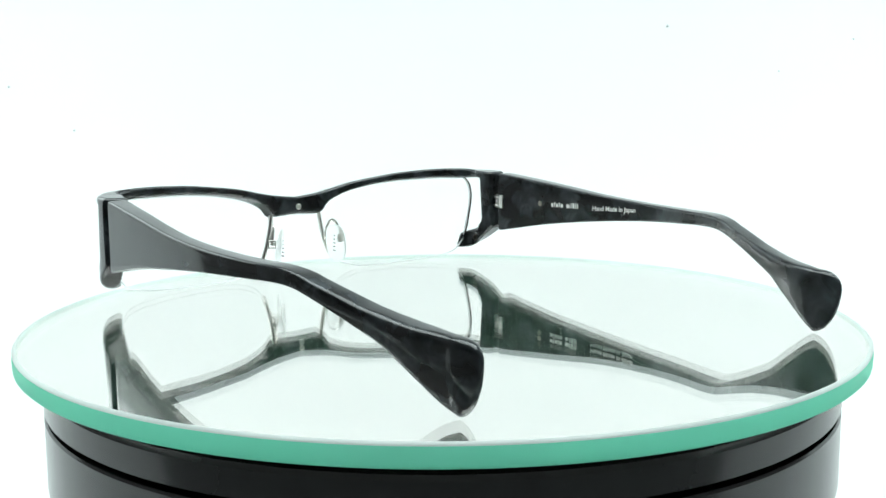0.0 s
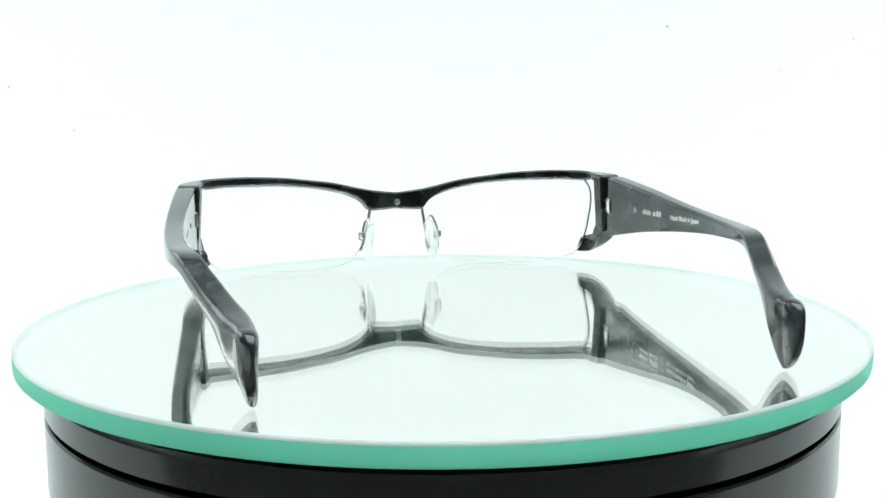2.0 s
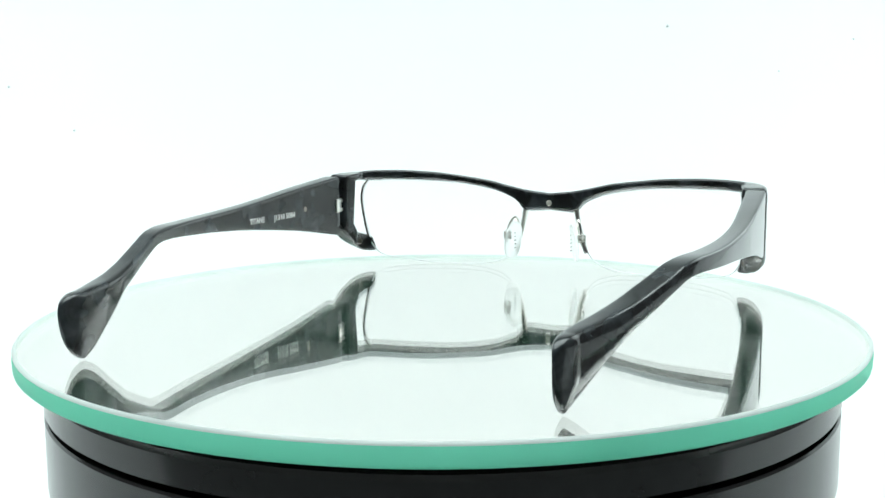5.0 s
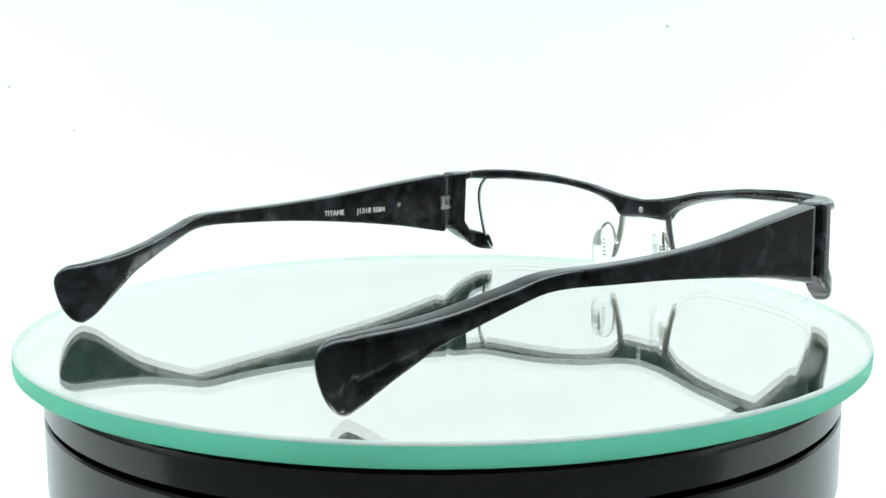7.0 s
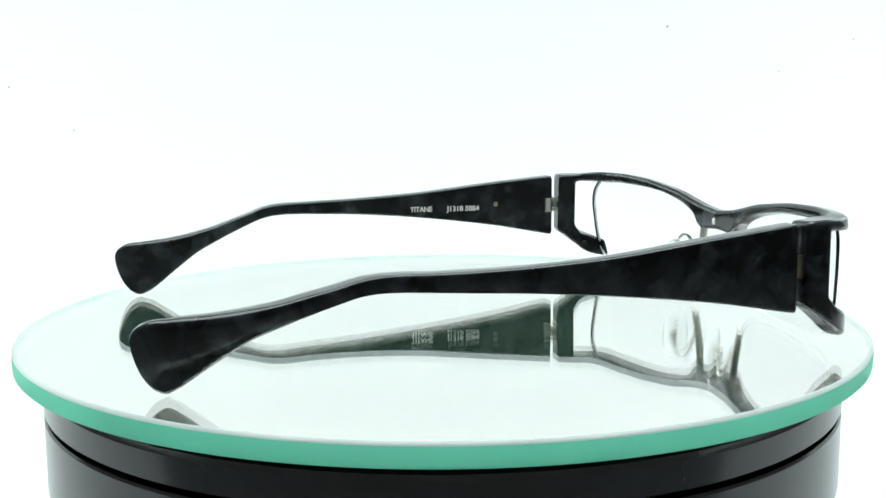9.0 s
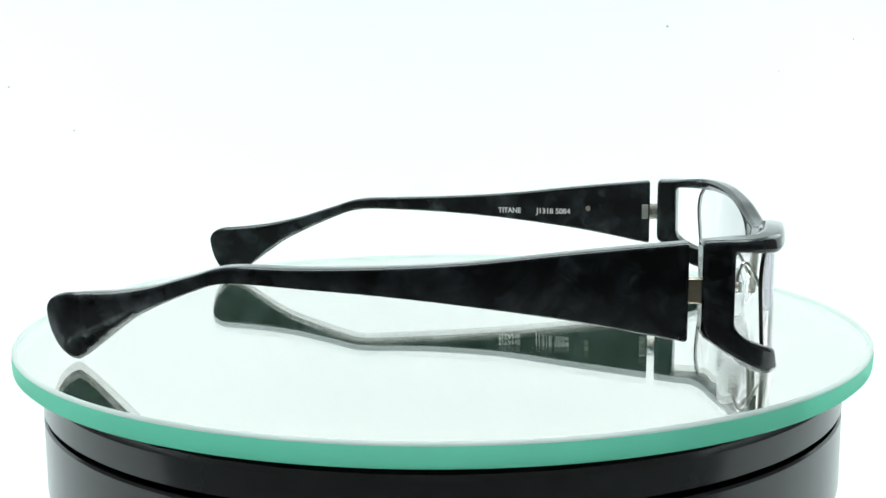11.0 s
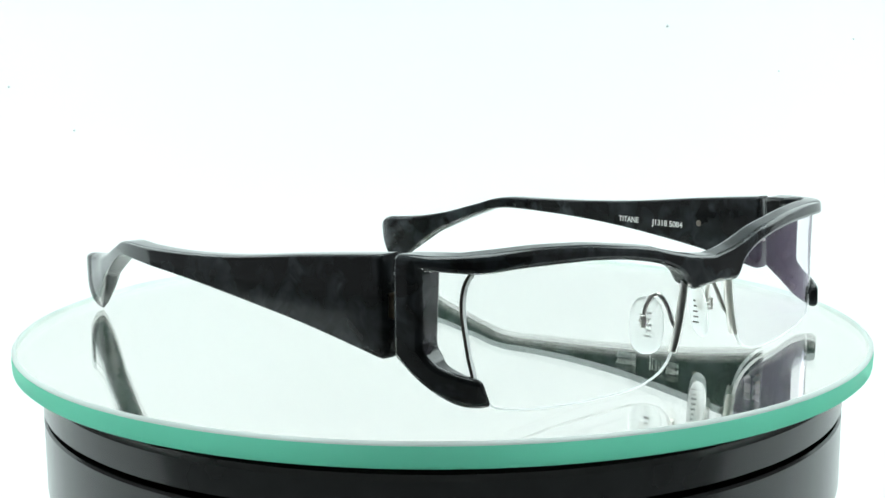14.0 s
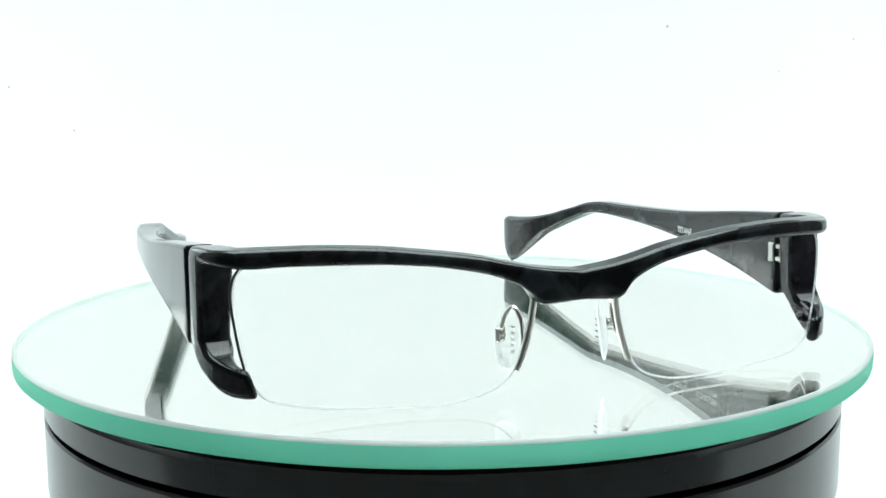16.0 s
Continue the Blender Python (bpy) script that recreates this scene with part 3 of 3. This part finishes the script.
platter, plate = build_turntable()
spectacles = build_spectacles()


def motions():
    """Platter, plate and spectacles turn together, at an almost even speed."""
    rows = []
    for k in range(17):
        rows.append((float(k), TURN0 + SPIN * k + sum(c * (k - 8) ** (n + 2) for n, c in enumerate(DRIFT))))
    for thing in (platter, plate, spectacles):
        walk(thing, [(t, pose(0, 0, ZT, 0, 0, a)) for t, a in rows])


motions()
